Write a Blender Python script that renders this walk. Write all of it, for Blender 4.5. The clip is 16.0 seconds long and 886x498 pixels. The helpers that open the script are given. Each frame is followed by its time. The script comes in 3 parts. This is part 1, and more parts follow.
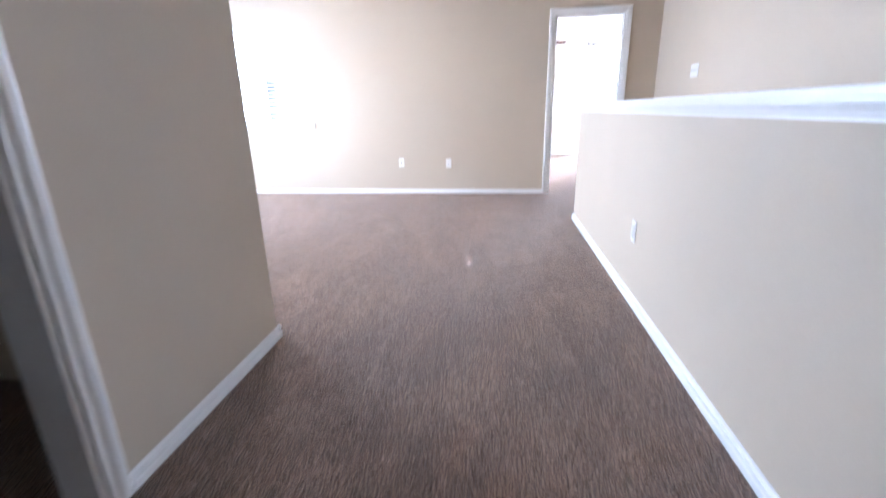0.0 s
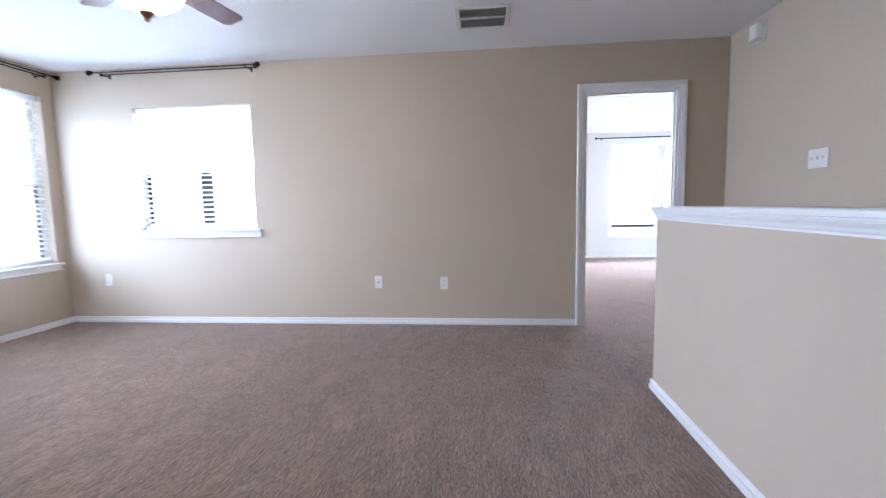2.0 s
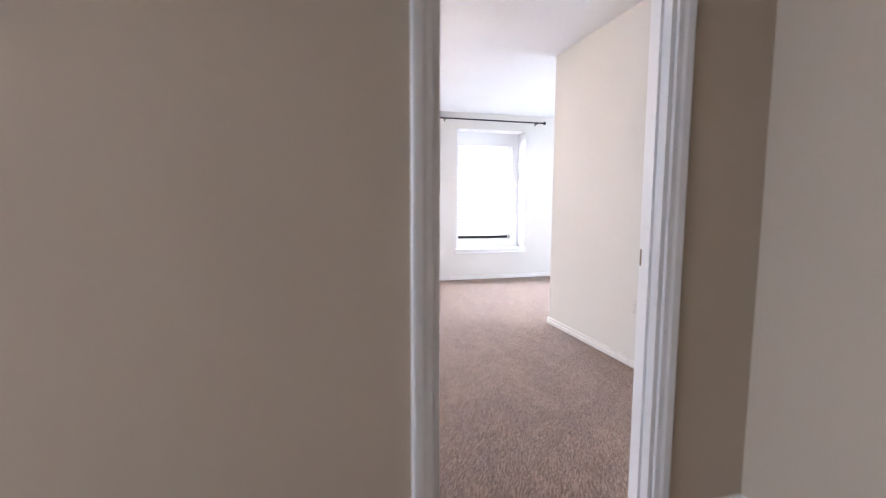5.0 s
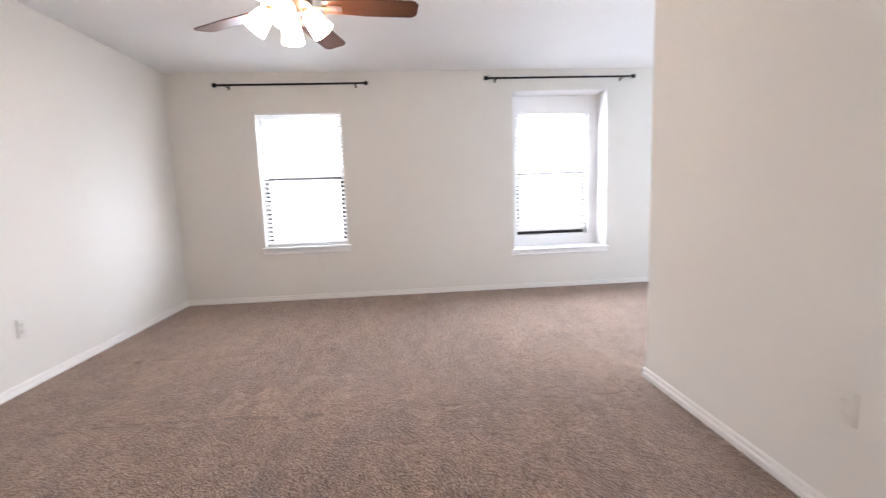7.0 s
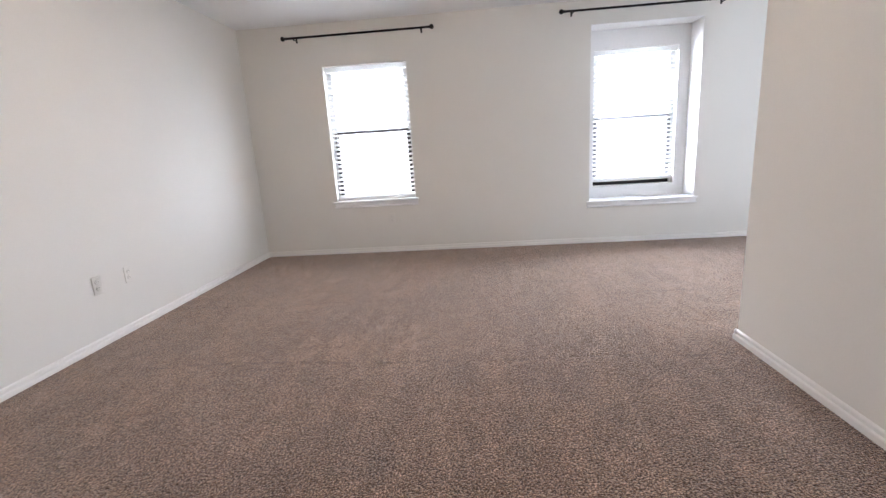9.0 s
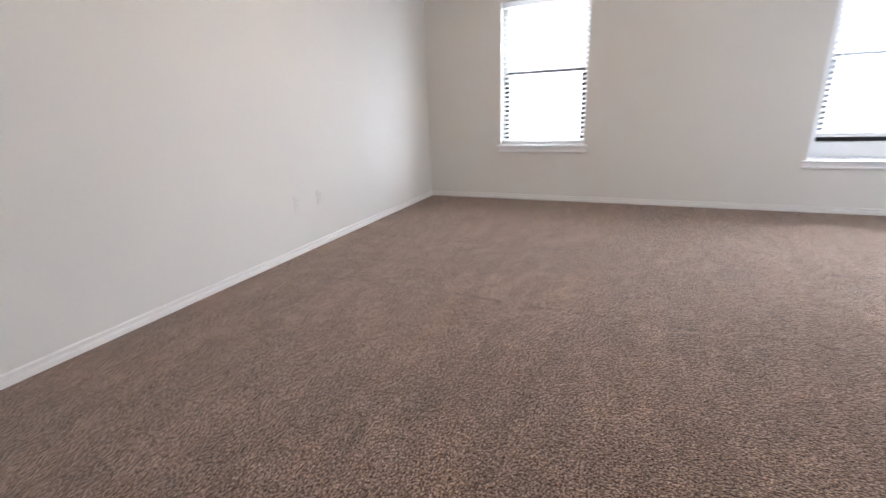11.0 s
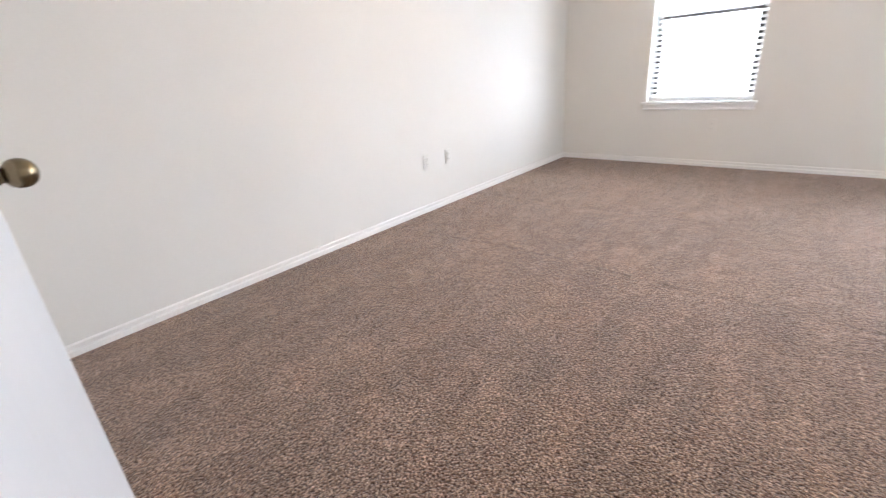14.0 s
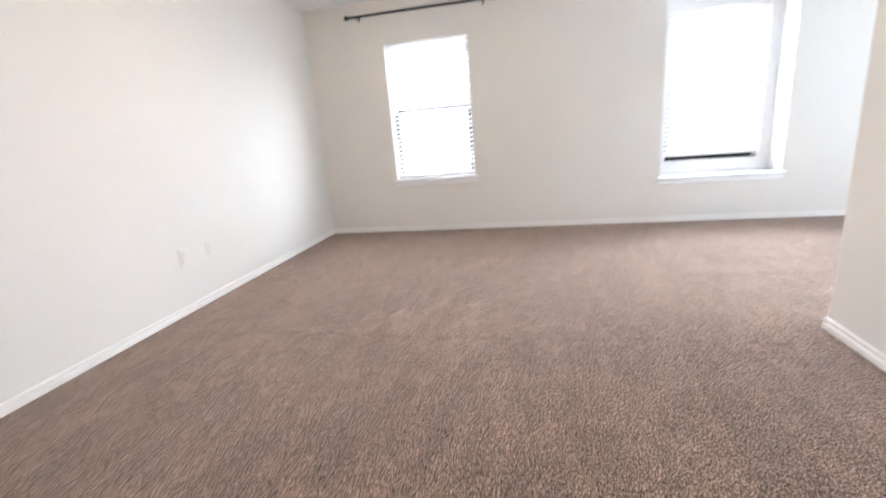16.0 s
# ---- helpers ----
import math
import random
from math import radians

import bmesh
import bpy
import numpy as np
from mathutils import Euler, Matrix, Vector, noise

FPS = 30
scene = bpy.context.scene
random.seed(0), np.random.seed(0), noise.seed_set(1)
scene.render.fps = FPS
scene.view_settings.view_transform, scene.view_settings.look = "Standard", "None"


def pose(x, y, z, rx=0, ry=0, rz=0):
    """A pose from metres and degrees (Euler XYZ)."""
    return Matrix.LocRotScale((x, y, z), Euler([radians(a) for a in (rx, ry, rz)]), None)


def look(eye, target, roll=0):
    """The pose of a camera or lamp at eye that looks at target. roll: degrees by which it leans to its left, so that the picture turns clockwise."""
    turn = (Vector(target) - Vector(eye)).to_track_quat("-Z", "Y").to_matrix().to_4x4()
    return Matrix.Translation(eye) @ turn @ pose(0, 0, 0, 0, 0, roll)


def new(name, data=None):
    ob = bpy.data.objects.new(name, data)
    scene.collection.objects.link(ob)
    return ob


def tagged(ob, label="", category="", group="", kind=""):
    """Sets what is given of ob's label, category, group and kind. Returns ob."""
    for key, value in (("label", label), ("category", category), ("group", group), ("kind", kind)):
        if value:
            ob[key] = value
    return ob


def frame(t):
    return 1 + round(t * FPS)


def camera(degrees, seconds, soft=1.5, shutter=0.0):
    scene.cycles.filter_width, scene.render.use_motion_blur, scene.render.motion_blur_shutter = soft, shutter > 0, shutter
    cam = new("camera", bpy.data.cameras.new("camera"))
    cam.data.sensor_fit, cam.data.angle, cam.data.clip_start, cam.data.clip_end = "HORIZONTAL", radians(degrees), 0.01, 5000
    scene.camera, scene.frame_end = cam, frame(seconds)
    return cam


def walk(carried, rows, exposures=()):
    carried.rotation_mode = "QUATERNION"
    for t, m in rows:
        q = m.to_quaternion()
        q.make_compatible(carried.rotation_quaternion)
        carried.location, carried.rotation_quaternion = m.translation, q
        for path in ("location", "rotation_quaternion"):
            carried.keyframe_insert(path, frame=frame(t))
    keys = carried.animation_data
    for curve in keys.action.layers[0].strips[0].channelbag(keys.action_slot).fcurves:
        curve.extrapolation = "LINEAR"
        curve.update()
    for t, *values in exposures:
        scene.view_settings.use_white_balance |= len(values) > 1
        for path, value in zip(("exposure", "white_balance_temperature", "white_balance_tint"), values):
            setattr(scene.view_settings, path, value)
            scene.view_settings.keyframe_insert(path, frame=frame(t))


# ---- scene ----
cam = camera(90.1, 16.0, soft=1.25, shutter=0.7)
PATH = [
    (0, (0.848, 0.714, 1.030), (0.614, 2.607, 0.431), -1.2),
    (0.5, (0.844, 1.062, 1.085), (0.623, 3.011, 0.697), -1.2),
    (1, (0.76, 1.488, 1.092), (0.573, 3.464, 0.846), -2.8),
    (1.5, (0.664, 1.928, 1.088), (0.471, 3.91, 0.912), -2.2),
    (2, (0.632, 2.395, 1.092), (0.437, 4.376, 0.896), -1.1),
    (2.5, (0.585, 2.863, 1.091), (0.584, 4.855, 0.905), -1.7),
    (3, (0.63, 3.386, 1.105), (0.618, 5.38, 0.947), -0.1),
    (3.5, (0.706, 3.882, 1.1), (0.903, 5.868, 0.97), -0.0),
    (4, (0.834, 4.355, 1.09), (1.215, 6.313, 0.95), -1.4),
    (4.2, (0.892, 4.518, 1.093), (1.311, 6.468, 0.934), -0.5),
    (6.3, (1.625, 6.13, 1.113), (2.231, 8.017, 0.84), -1.2),
    (6.5, (1.662, 6.23, 1.099), (2.187, 8.135, 0.788), -2.0),
    (7, (1.841, 6.48, 1.127), (2.003, 8.457, 0.873), -2.0),
    (7.5, (1.872, 6.569, 1.094), (1.866, 8.532, 0.712), -5.0),
    (8, (1.868, 6.582, 1.103), (1.843, 8.554, 0.77), -3.7),
    (8.2, (1.859, 6.568, 1.104), (1.803, 8.536, 0.748), -3.4),
    (10.3, (1.849, 6.574, 1.06), (1.346, 8.438, 0.538), -3.6),
    (10.5, (1.816, 6.565, 1.074), (1.211, 8.391, 0.527), -3.3),
    (11, (1.797, 6.575, 1.039), (0.996, 8.3, 0.421), -2.5),
    (11.5, (1.795, 6.598, 1.069), (0.853, 8.21, 0.351), -3.4),
    (12, (1.712, 6.577, 1.018), (0.568, 7.997, 0.314), -5.2),
    (12.5, (1.737, 6.581, 1.027), (0.406, 7.862, 0.267), -5.0),
    (13, (1.719, 6.595, 1.029), (0.360, 7.863, 0.256), -4.8),
    (13.5, (1.725, 6.599, 1.030), (0.391, 7.889, 0.266), -5.4),
    (14, (1.781, 6.605, 1.040), (0.541, 7.983, 0.288), -4.5),
    (14.5, (1.778, 6.55, 1.04), (0.703, 8.075, 0.318), -4.6),
    (15, (1.835, 6.57, 1.085), (0.937, 8.21, 0.377), -4.5),
    (15.5, (1.927, 6.557, 1.099), (1.252, 8.31, 0.412), -5.7),
    (16, (1.844, 6.571, 1.084), (1.424, 8.457, 0.57), -4.8),
]
walk(cam, [(t, look(eye, target, roll)) for t, eye, target, roll in PATH],
     [(0, 1.30, 5340, 16), (0.5, 1.18, 5340, 16), (1, 0.95, 5340, 16), (1.5, 0.58, 5350, 16), (2.5, 0.12, 5350, 16), (3.5, -0.06, 5500, 19), (4.2, -0.05, 5650, 20),
      (6.3, -0.30, 6300, 18), (7, -0.50, 6300, 18), (8.2, -0.80, 6240, 17), (10.3, -0.80, 6180, 16), (11.5, -0.60, 6180, 16), (12.5, -0.22, 6170, 15), (14, -0.22, 6170, 15), (15, -0.28, 6170, 15), (15.5, -0.30, 6170, 15), (16, -0.24, 6170, 14)])


# ---- light ----
world = bpy.data.worlds.new("sky")
scene.world = world
world.use_nodes = True
wn = world.node_tree
sky = wn.nodes.new("ShaderNodeTexSky")
sky.sky_type, sky.sun_disc = "NISHITA", False
sky.sun_elevation, sky.sun_rotation = radians(50), radians(20)
wn.links.new(sky.outputs["Color"], wn.nodes["Background"].inputs["Color"])
wn.nodes["Background"].inputs["Strength"].default_value = 0.12


def sun_lamp(strength):
    lamp = bpy.data.lights.new("sun", "SUN")
    lamp.energy, lamp.angle, lamp.color = strength, radians(12), (1.0, 0.96, 0.9)
    ob = new("sun", lamp)
    ob.matrix_world = look((3, 20, 25), (1, 8, 0))


def window_lamp(eye, target, w, h, watts, color=(0.80, 0.90, 1.0), spread=180):
    """Daylight standing in a window's opening, outside the glass."""
    lamp = bpy.data.lights.new("window_daylight", "AREA")
    lamp.shape, lamp.size, lamp.size_y, lamp.energy, lamp.color = "RECTANGLE", w, h, watts, color
    lamp.spread = radians(spread)
    new("window_daylight", lamp).matrix_world = look(eye, target)


# plan: loft walls, door wall, bedroom walls
LX, RX, LOFT_Y, BED_Y = -3.50, 2.645, 6.380, 6.475
FAR_Y, BED_L, BED_RW, BED_RY, BED_RX = 11.40, -0.555, 3.22, 8.88, 6.0
CEIL = 2.425
HALL_X, HALL_Y = -0.185, 2.515
HALF_X, HALF_Y = 1.595, 5.00
DOOR_L, DOOR_R, DOOR_T = 1.482, 2.253, 2.035

sun_lamp(1.0)
LOFT_SKY = (0.72, 0.86, 1.0)
window_lamp((0.768, FAR_Y + 0.27, 1.30), (0.768, 0, 1.30), 0.84, 1.38, 130)
window_lamp((3.592, FAR_Y + 0.46, 1.30), (3.592, 0, 1.30), 0.84, 1.38, 540)
# unseen east opening, added to throw cool daylight on the far wall
window_lamp((BED_RX + 0.25, 9.93, 1.32), (0, 9.93, 1.32), 1.80, 1.38, 72, (0.72, 0.86, 1.0))
window_lamp((-2.10, LOFT_Y + 0.20, 1.477), (-2.10, 0, 1.477), 1.15, 1.18, 85, LOFT_SKY)
window_lamp((LX - 0.20, 5.10, 1.41), (0, 5.05, 1.41), 1.75, 1.51, 125, LOFT_SKY)


# ---- materials ----
def material(name, color, rough=0.6, metal=0.0, vary=0.06, big=1.2, fine=60.0, bump=0.1, depth=0.002, second=None,
             stretch=(1, 1, 1), glow=None, translucent=0.0, specular=0.5):
    m = bpy.data.materials.new(name)
    m.use_nodes = True
    nt = m.node_tree
    b = nt.nodes["Principled BSDF"]
    b.inputs["Roughness"].default_value, b.inputs["Metallic"].default_value = rough, metal
    b.inputs["Specular IOR Level"].default_value = specular
    co = nt.nodes.new("ShaderNodeTexCoord")
    mp = nt.nodes.new("ShaderNodeMapping")
    mp.inputs["Scale"].default_value = stretch
    nt.links.new(co.outputs["Object"], mp.inputs["Vector"])
    n1, n2 = nt.nodes.new("ShaderNodeTexNoise"), nt.nodes.new("ShaderNodeTexNoise")
    n1.inputs["Scale"].default_value, n1.inputs["Detail"].default_value = big, 4
    n2.inputs["Scale"].default_value, n2.inputs["Detail"].default_value = fine, 3
    for n in (n1, n2):
        nt.links.new(mp.outputs["Vector"], n.inputs["Vector"])
    add = nt.nodes.new("ShaderNodeMath")
    add.operation = "MULTIPLY_ADD"
    add.inputs[1].default_value = 0.6
    nt.links.new(n1.outputs["Fac"], add.inputs[0])
    half = nt.nodes.new("ShaderNodeMath")
    half.operation = "MULTIPLY"
    half.inputs[1].default_value = 0.4
    nt.links.new(n2.outputs["Fac"], half.inputs[0])
    nt.links.new(half.outputs[0], add.inputs[2])
    ramp = nt.nodes.new("ShaderNodeValToRGB")
    lo = second or tuple(c * (1 - 2 * vary) for c in color)
    hi = color if second else tuple(min(1, c * (1 + 2 * vary)) for c in color)
    ramp.color_ramp.elements[0].position, ramp.color_ramp.elements[1].position = 0.3, 0.7
    ramp.color_ramp.elements[0].color, ramp.color_ramp.elements[1].color = (*lo, 1), (*hi, 1)
    nt.links.new(add.outputs[0], ramp.inputs["Fac"])
    nt.links.new(ramp.outputs["Color"], b.inputs["Base Color"])
    if bump:
        bp = nt.nodes.new("ShaderNodeBump")
        bp.inputs["Strength"].default_value, bp.inputs["Distance"].default_value = bump, depth
        nt.links.new(n2.outputs["Fac"], bp.inputs["Height"])
        nt.links.new(bp.outputs["Normal"], b.inputs["Normal"])
    if glow:
        b.inputs["Emission Color"].default_value, b.inputs["Emission Strength"].default_value = (*glow[0], 1), glow[1]
    if translucent:
        tr, mix = nt.nodes.new("ShaderNodeBsdfTranslucent"), nt.nodes.new("ShaderNodeMixShader")
        tr.inputs["Color"].default_value, mix.inputs["Fac"].default_value = (*color, 1), translucent
        nt.links.new(b.outputs[0], mix.inputs[1])
        nt.links.new(tr.outputs[0], mix.inputs[2])
        nt.links.new(mix.outputs[0], nt.nodes["Material Output"].inputs["Surface"])
    return m


def carpet_material():
    """Cut-pile carpet: twisted tufts with shade painted between them, flecks of lighter and darker yarn, and broad
    trodden patches.
    """
    m = bpy.data.materials.new("carpet")
    m.use_nodes = True
    nt = m.node_tree
    b = nt.nodes["Principled BSDF"]
    b.inputs["Roughness"].default_value = 1.0
    b.inputs["Specular IOR Level"].default_value = 0.05
    b.inputs["Sheen Weight"].default_value = 0.48
    b.inputs["Sheen Roughness"].default_value = 0.4
    b.inputs["Sheen Tint"].default_value = (1.0, 0.90, 0.84, 1)
    co = nt.nodes.new("ShaderNodeTexCoord")

    def tex(kind, scale, detail=2):
        n = nt.nodes.new(kind)
        n.inputs["Scale"].default_value = scale
        if kind == "ShaderNodeTexNoise":
            n.inputs["Detail"].default_value = detail
        nt.links.new(co.outputs["Object"], n.inputs["Vector"])
        return n

    patch, mid, fleck, tuft = tex("ShaderNodeTexNoise", 1.6, 3), tex("ShaderNodeTexNoise", 7.0, 4), tex("ShaderNodeTexNoise", 128, 2), tex("ShaderNodeTexVoronoi", 190)
    patch.inputs["Distortion"].default_value = 0.8
    mid.inputs["Distortion"].default_value = 1.3
    swirl = tex("ShaderNodeTexNoise", 70, 1)
    bend = nt.nodes.new("ShaderNodeVectorMath")
    bend.operation = "MULTIPLY_ADD"
    bend.inputs[1].default_value = (0.016, 0.010, 0.0)
    nt.links.new(swirl.outputs["Color"], bend.inputs[0])
    nt.links.new(co.outputs["Object"], bend.inputs[2])
    lay = nt.nodes.new("ShaderNodeMapping")
    lay.inputs["Scale"].default_value = (0.92, 1.05, 1.0)
    nt.links.new(bend.outputs["Vector"], lay.inputs["Vector"])
    nt.links.new(lay.outputs["Vector"], tuft.inputs["Vector"])
    drag = nt.nodes.new("ShaderNodeMapping")
    drag.inputs["Scale"].default_value, drag.inputs["Rotation"].default_value = (5.2, 1.2, 1.0), (0, 0, radians(-12))
    nt.links.new(co.outputs["Object"], drag.inputs["Vector"])
    streak = tex("ShaderNodeTexNoise", 1.5, 3)
    streak.inputs["Distortion"].default_value = 1.2
    nt.links.new(drag.outputs["Vector"], streak.inputs["Vector"])

    def ramp(src, out, p0, p1, c0, c1):
        r = nt.nodes.new("ShaderNodeValToRGB")
        r.color_ramp.elements[0].position, r.color_ramp.elements[1].position = p0, p1
        r.color_ramp.elements[0].color, r.color_ramp.elements[1].color = (*c0, 1), (*c1, 1)
        nt.links.new(src.outputs[out], r.inputs["Fac"])
        return r

    base = ramp(fleck, "Fac", 0.40, 0.58, CARPET_DARK, CARPET_LIGHT)
    tone = ramp(patch, "Fac", 0.35, 0.65, (0.94, 0.94, 0.95), (1.05, 1.04, 1.02))
    tone2 = ramp(mid, "Fac", 0.49, 0.60, (0.96, 0.96, 0.96), (1.17, 1.17, 1.165))
    # shade between the tufts, put into the colour: bright crowns, dark gaps
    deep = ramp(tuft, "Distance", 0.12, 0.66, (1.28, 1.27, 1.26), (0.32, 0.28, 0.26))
    yarn = ramp(tuft, "Color", 0.15, 0.85, (0.74, 0.73, 0.72), (1.26, 1.26, 1.26))
    last = base
    tone3 = ramp(streak, "Fac", 0.40, 0.62, (0.93, 0.93, 0.93), (1.16, 1.155, 1.145))
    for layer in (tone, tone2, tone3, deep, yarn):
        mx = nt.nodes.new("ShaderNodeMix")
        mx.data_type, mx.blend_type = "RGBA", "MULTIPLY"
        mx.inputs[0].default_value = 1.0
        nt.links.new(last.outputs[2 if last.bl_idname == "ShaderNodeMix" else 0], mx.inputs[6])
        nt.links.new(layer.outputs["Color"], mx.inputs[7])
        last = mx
    xyz = nt.nodes.new("ShaderNodeSeparateXYZ")
    nt.links.new(co.outputs["Object"], xyz.inputs["Vector"])
    wander, broken = tex("ShaderNodeTexNoise", 1.4, 2), tex("ShaderNodeTexNoise", 7, 2)

    def sums(op, a, c, d=None):
        n = nt.nodes.new("ShaderNodeMath")
        n.operation = op
        for i, v in enumerate((a, c, d)):
            if isinstance(v, (int, float)):
                n.inputs[i].default_value = v
            elif v is not None:
                nt.links.new(v, n.inputs[i])
        return n.outputs[0]

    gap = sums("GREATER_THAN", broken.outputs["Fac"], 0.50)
    # the creases have no depth: their shade is a broken darker line in the colour
    for y0 in CREASE_SHADE:
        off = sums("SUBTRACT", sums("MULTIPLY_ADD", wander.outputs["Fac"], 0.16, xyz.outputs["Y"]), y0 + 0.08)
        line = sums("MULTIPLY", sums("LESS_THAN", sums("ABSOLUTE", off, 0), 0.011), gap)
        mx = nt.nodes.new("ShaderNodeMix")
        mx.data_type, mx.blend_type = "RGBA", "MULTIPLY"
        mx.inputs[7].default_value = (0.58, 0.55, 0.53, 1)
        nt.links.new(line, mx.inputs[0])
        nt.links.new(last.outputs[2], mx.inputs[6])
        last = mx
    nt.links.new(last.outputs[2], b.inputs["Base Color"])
    hsum = nt.nodes.new("ShaderNodeMath")
    hsum.operation = "SUBTRACT"
    nt.links.new(fleck.outputs["Fac"], hsum.inputs[0])
    nt.links.new(tuft.outputs["Distance"], hsum.inputs[1])
    bp = nt.nodes.new("ShaderNodeBump")
    bp.inputs["Strength"].default_value, bp.inputs["Distance"].default_value = 0.8, 0.008
    nt.links.new(hsum.outputs[0], bp.inputs["Height"])
    nt.links.new(bp.outputs["Normal"], b.inputs["Normal"])
    return m


def glass_material():
    m = bpy.data.materials.new("window_glass")
    m.use_nodes = True
    nt = m.node_tree
    tr, gl, mix = nt.nodes.new("ShaderNodeBsdfTransparent"), nt.nodes.new("ShaderNodeBsdfGlossy"), nt.nodes.new("ShaderNodeMixShader")
    gl.inputs["Roughness"].default_value = 0.02
    mix.inputs["Fac"].default_value = 0.05
    nt.links.new(tr.outputs[0], mix.inputs[1])
    nt.links.new(gl.outputs[0], mix.inputs[2])
    nt.links.new(mix.outputs[0], nt.nodes["Material Output"].inputs["Surface"])
    return m


# y of the two carpet creases whose shade is painted in
CREASE_SHADE = (9.70, 8.72)
CARPET_DARK, CARPET_LIGHT = (0.112, 0.064, 0.045), (0.540, 0.385, 0.288)
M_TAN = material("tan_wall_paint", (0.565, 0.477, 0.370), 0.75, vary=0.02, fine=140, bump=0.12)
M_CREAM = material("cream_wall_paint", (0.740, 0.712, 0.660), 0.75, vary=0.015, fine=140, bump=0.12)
M_CEIL = material("ceiling_paint", (0.84, 0.84, 0.835), 0.85, vary=0.015, fine=110, bump=0.25)
M_TRIM = material("white_trim_paint", (0.85, 0.84, 0.83), 0.35, vary=0.015, fine=40, bump=0.03)
M_WARMTRIM = material("warm_white_trim_paint", (0.82, 0.79, 0.75), 0.4, vary=0.02, fine=40, bump=0.04)
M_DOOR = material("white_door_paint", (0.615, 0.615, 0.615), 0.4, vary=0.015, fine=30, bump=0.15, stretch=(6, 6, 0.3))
M_CARPET = carpet_material()
M_BRONZE = material("dark_bronze_frame", (0.06, 0.055, 0.052), 0.45, 0.6, vary=0.1, bump=0.05)
M_SASHRAIL = material("grey_sash_rail", (0.06, 0.056, 0.053), 0.5, 0.3, vary=0.08, bump=0.03)
# the bronze lower sash with sky glare put into a lighter grey
M_GLARESASH = material("glare_sash", (0.22, 0.22, 0.23), 0.5, 0.2, vary=0.06, bump=0.03)
M_UPPERSASH = material("pale_grey_sash", (0.80, 0.80, 0.81), 0.5, 0.0, vary=0.05, bump=0.03)
M_ROD = material("black_iron_rod", (0.018, 0.016, 0.015), 0.4, 0.7, vary=0.1, bump=0.05)
M_BRASS = material("aged_brass", (0.20, 0.155, 0.095), 0.27, 1.0, vary=0.12, big=9, fine=80, bump=0.04)
M_BLADE = material("cherry_fan_blade", (0.13, 0.044, 0.016), 0.35, vary=0.1, second=(0.06, 0.02, 0.009), big=3, fine=40, bump=0.05, stretch=(1, 9, 9))
M_FANMETAL = material("bronze_fan_housing", (0.13, 0.07, 0.042), 0.35, 0.8, vary=0.1, bump=0.03)
M_SLAT = material("white_blind_slat", (0.86, 0.86, 0.85), 0.45, vary=0.01, bump=0.03, translucent=0.45)
M_PLASTIC = material("white_plastic", (0.82, 0.81, 0.78), 0.35, vary=0.01, bump=0.02)
M_SLOTPALE = material("painted_over_slot", (0.45, 0.42, 0.38), 0.6, vary=0.05, bump=0.0)
M_SLOT = material("dark_slot", (0.02, 0.02, 0.02), 0.6, vary=0.05, bump=0.0)
M_BOWL = material("lit_bowl_glass", (0.9, 0.85, 0.75), 0.4, vary=0.01, bump=0.0, glow=((1.0, 0.82, 0.62), 44.0))
M_SHADE = material("lit_frosted_glass", (0.9, 0.85, 0.75), 0.4, vary=0.01, bump=0.0, glow=((1.0, 0.81, 0.60), 90.0))
M_GLASS = glass_material()
M_VENT = material("vent_enamel", (0.74, 0.73, 0.71), 0.4, vary=0.02, bump=0.02)
M_STRIKE = material("brass_strike", (0.22, 0.15, 0.08), 0.35, 1.0, vary=0.1, bump=0.03)
M_YARN = material("dark_yarn", (0.12, 0.085, 0.065), 0.95, vary=0.15, fine=300, bump=0.3)
M_GROUND = material("dry_lawn", (0.20, 0.19, 0.12), 0.95, vary=0.15, big=0.3, fine=20, bump=0.3, depth=0.02)


# ---- mesh helpers ----
def box(bm, x0, x1, y0, y1, z0, z1, bevel=0.0, seg=2):
    r = bmesh.ops.create_cube(bm, size=1.0, matrix=Matrix.Translation(((x0 + x1) / 2, (y0 + y1) / 2, (z0 + z1) / 2)) @ Matrix.Diagonal((x1 - x0, y1 - y0, z1 - z0, 1)))
    if bevel:
        edges = list({e for v in r["verts"] for e in v.link_edges})
        bmesh.ops.bevel(bm, geom=edges, offset=bevel, segments=seg, affect="EDGES", profile=0.5)


def turned(bm, profile, m=Matrix(), steps=28):
    """A body of revolution round z from (radius, height) pairs."""
    rings = []
    for r, h in profile:
        rings.append([bm.verts.new(m @ Vector((r * math.cos(2 * math.pi * i / steps), r * math.sin(2 * math.pi * i / steps), h))) for i in range(steps)])
    for a, b in zip(rings, rings[1:]):
        for i in range(steps):
            bm.faces.new((a[i], a[(i + 1) % steps], b[(i + 1) % steps], b[i]))
    for ring in (rings[0], rings[-1]):
        bm.faces.new(ring)
    bmesh.ops.recalc_face_normals(bm, faces=bm.faces)


def rod_between(bm, a, b, r, steps=14):
    a, b = Vector(a), Vector(b)
    m = Matrix.Translation(a) @ (b - a).to_track_quat("Z", "Y").to_matrix().to_4x4()
    turned(bm, [(r, 0), (r, (b - a).length)], m, steps)


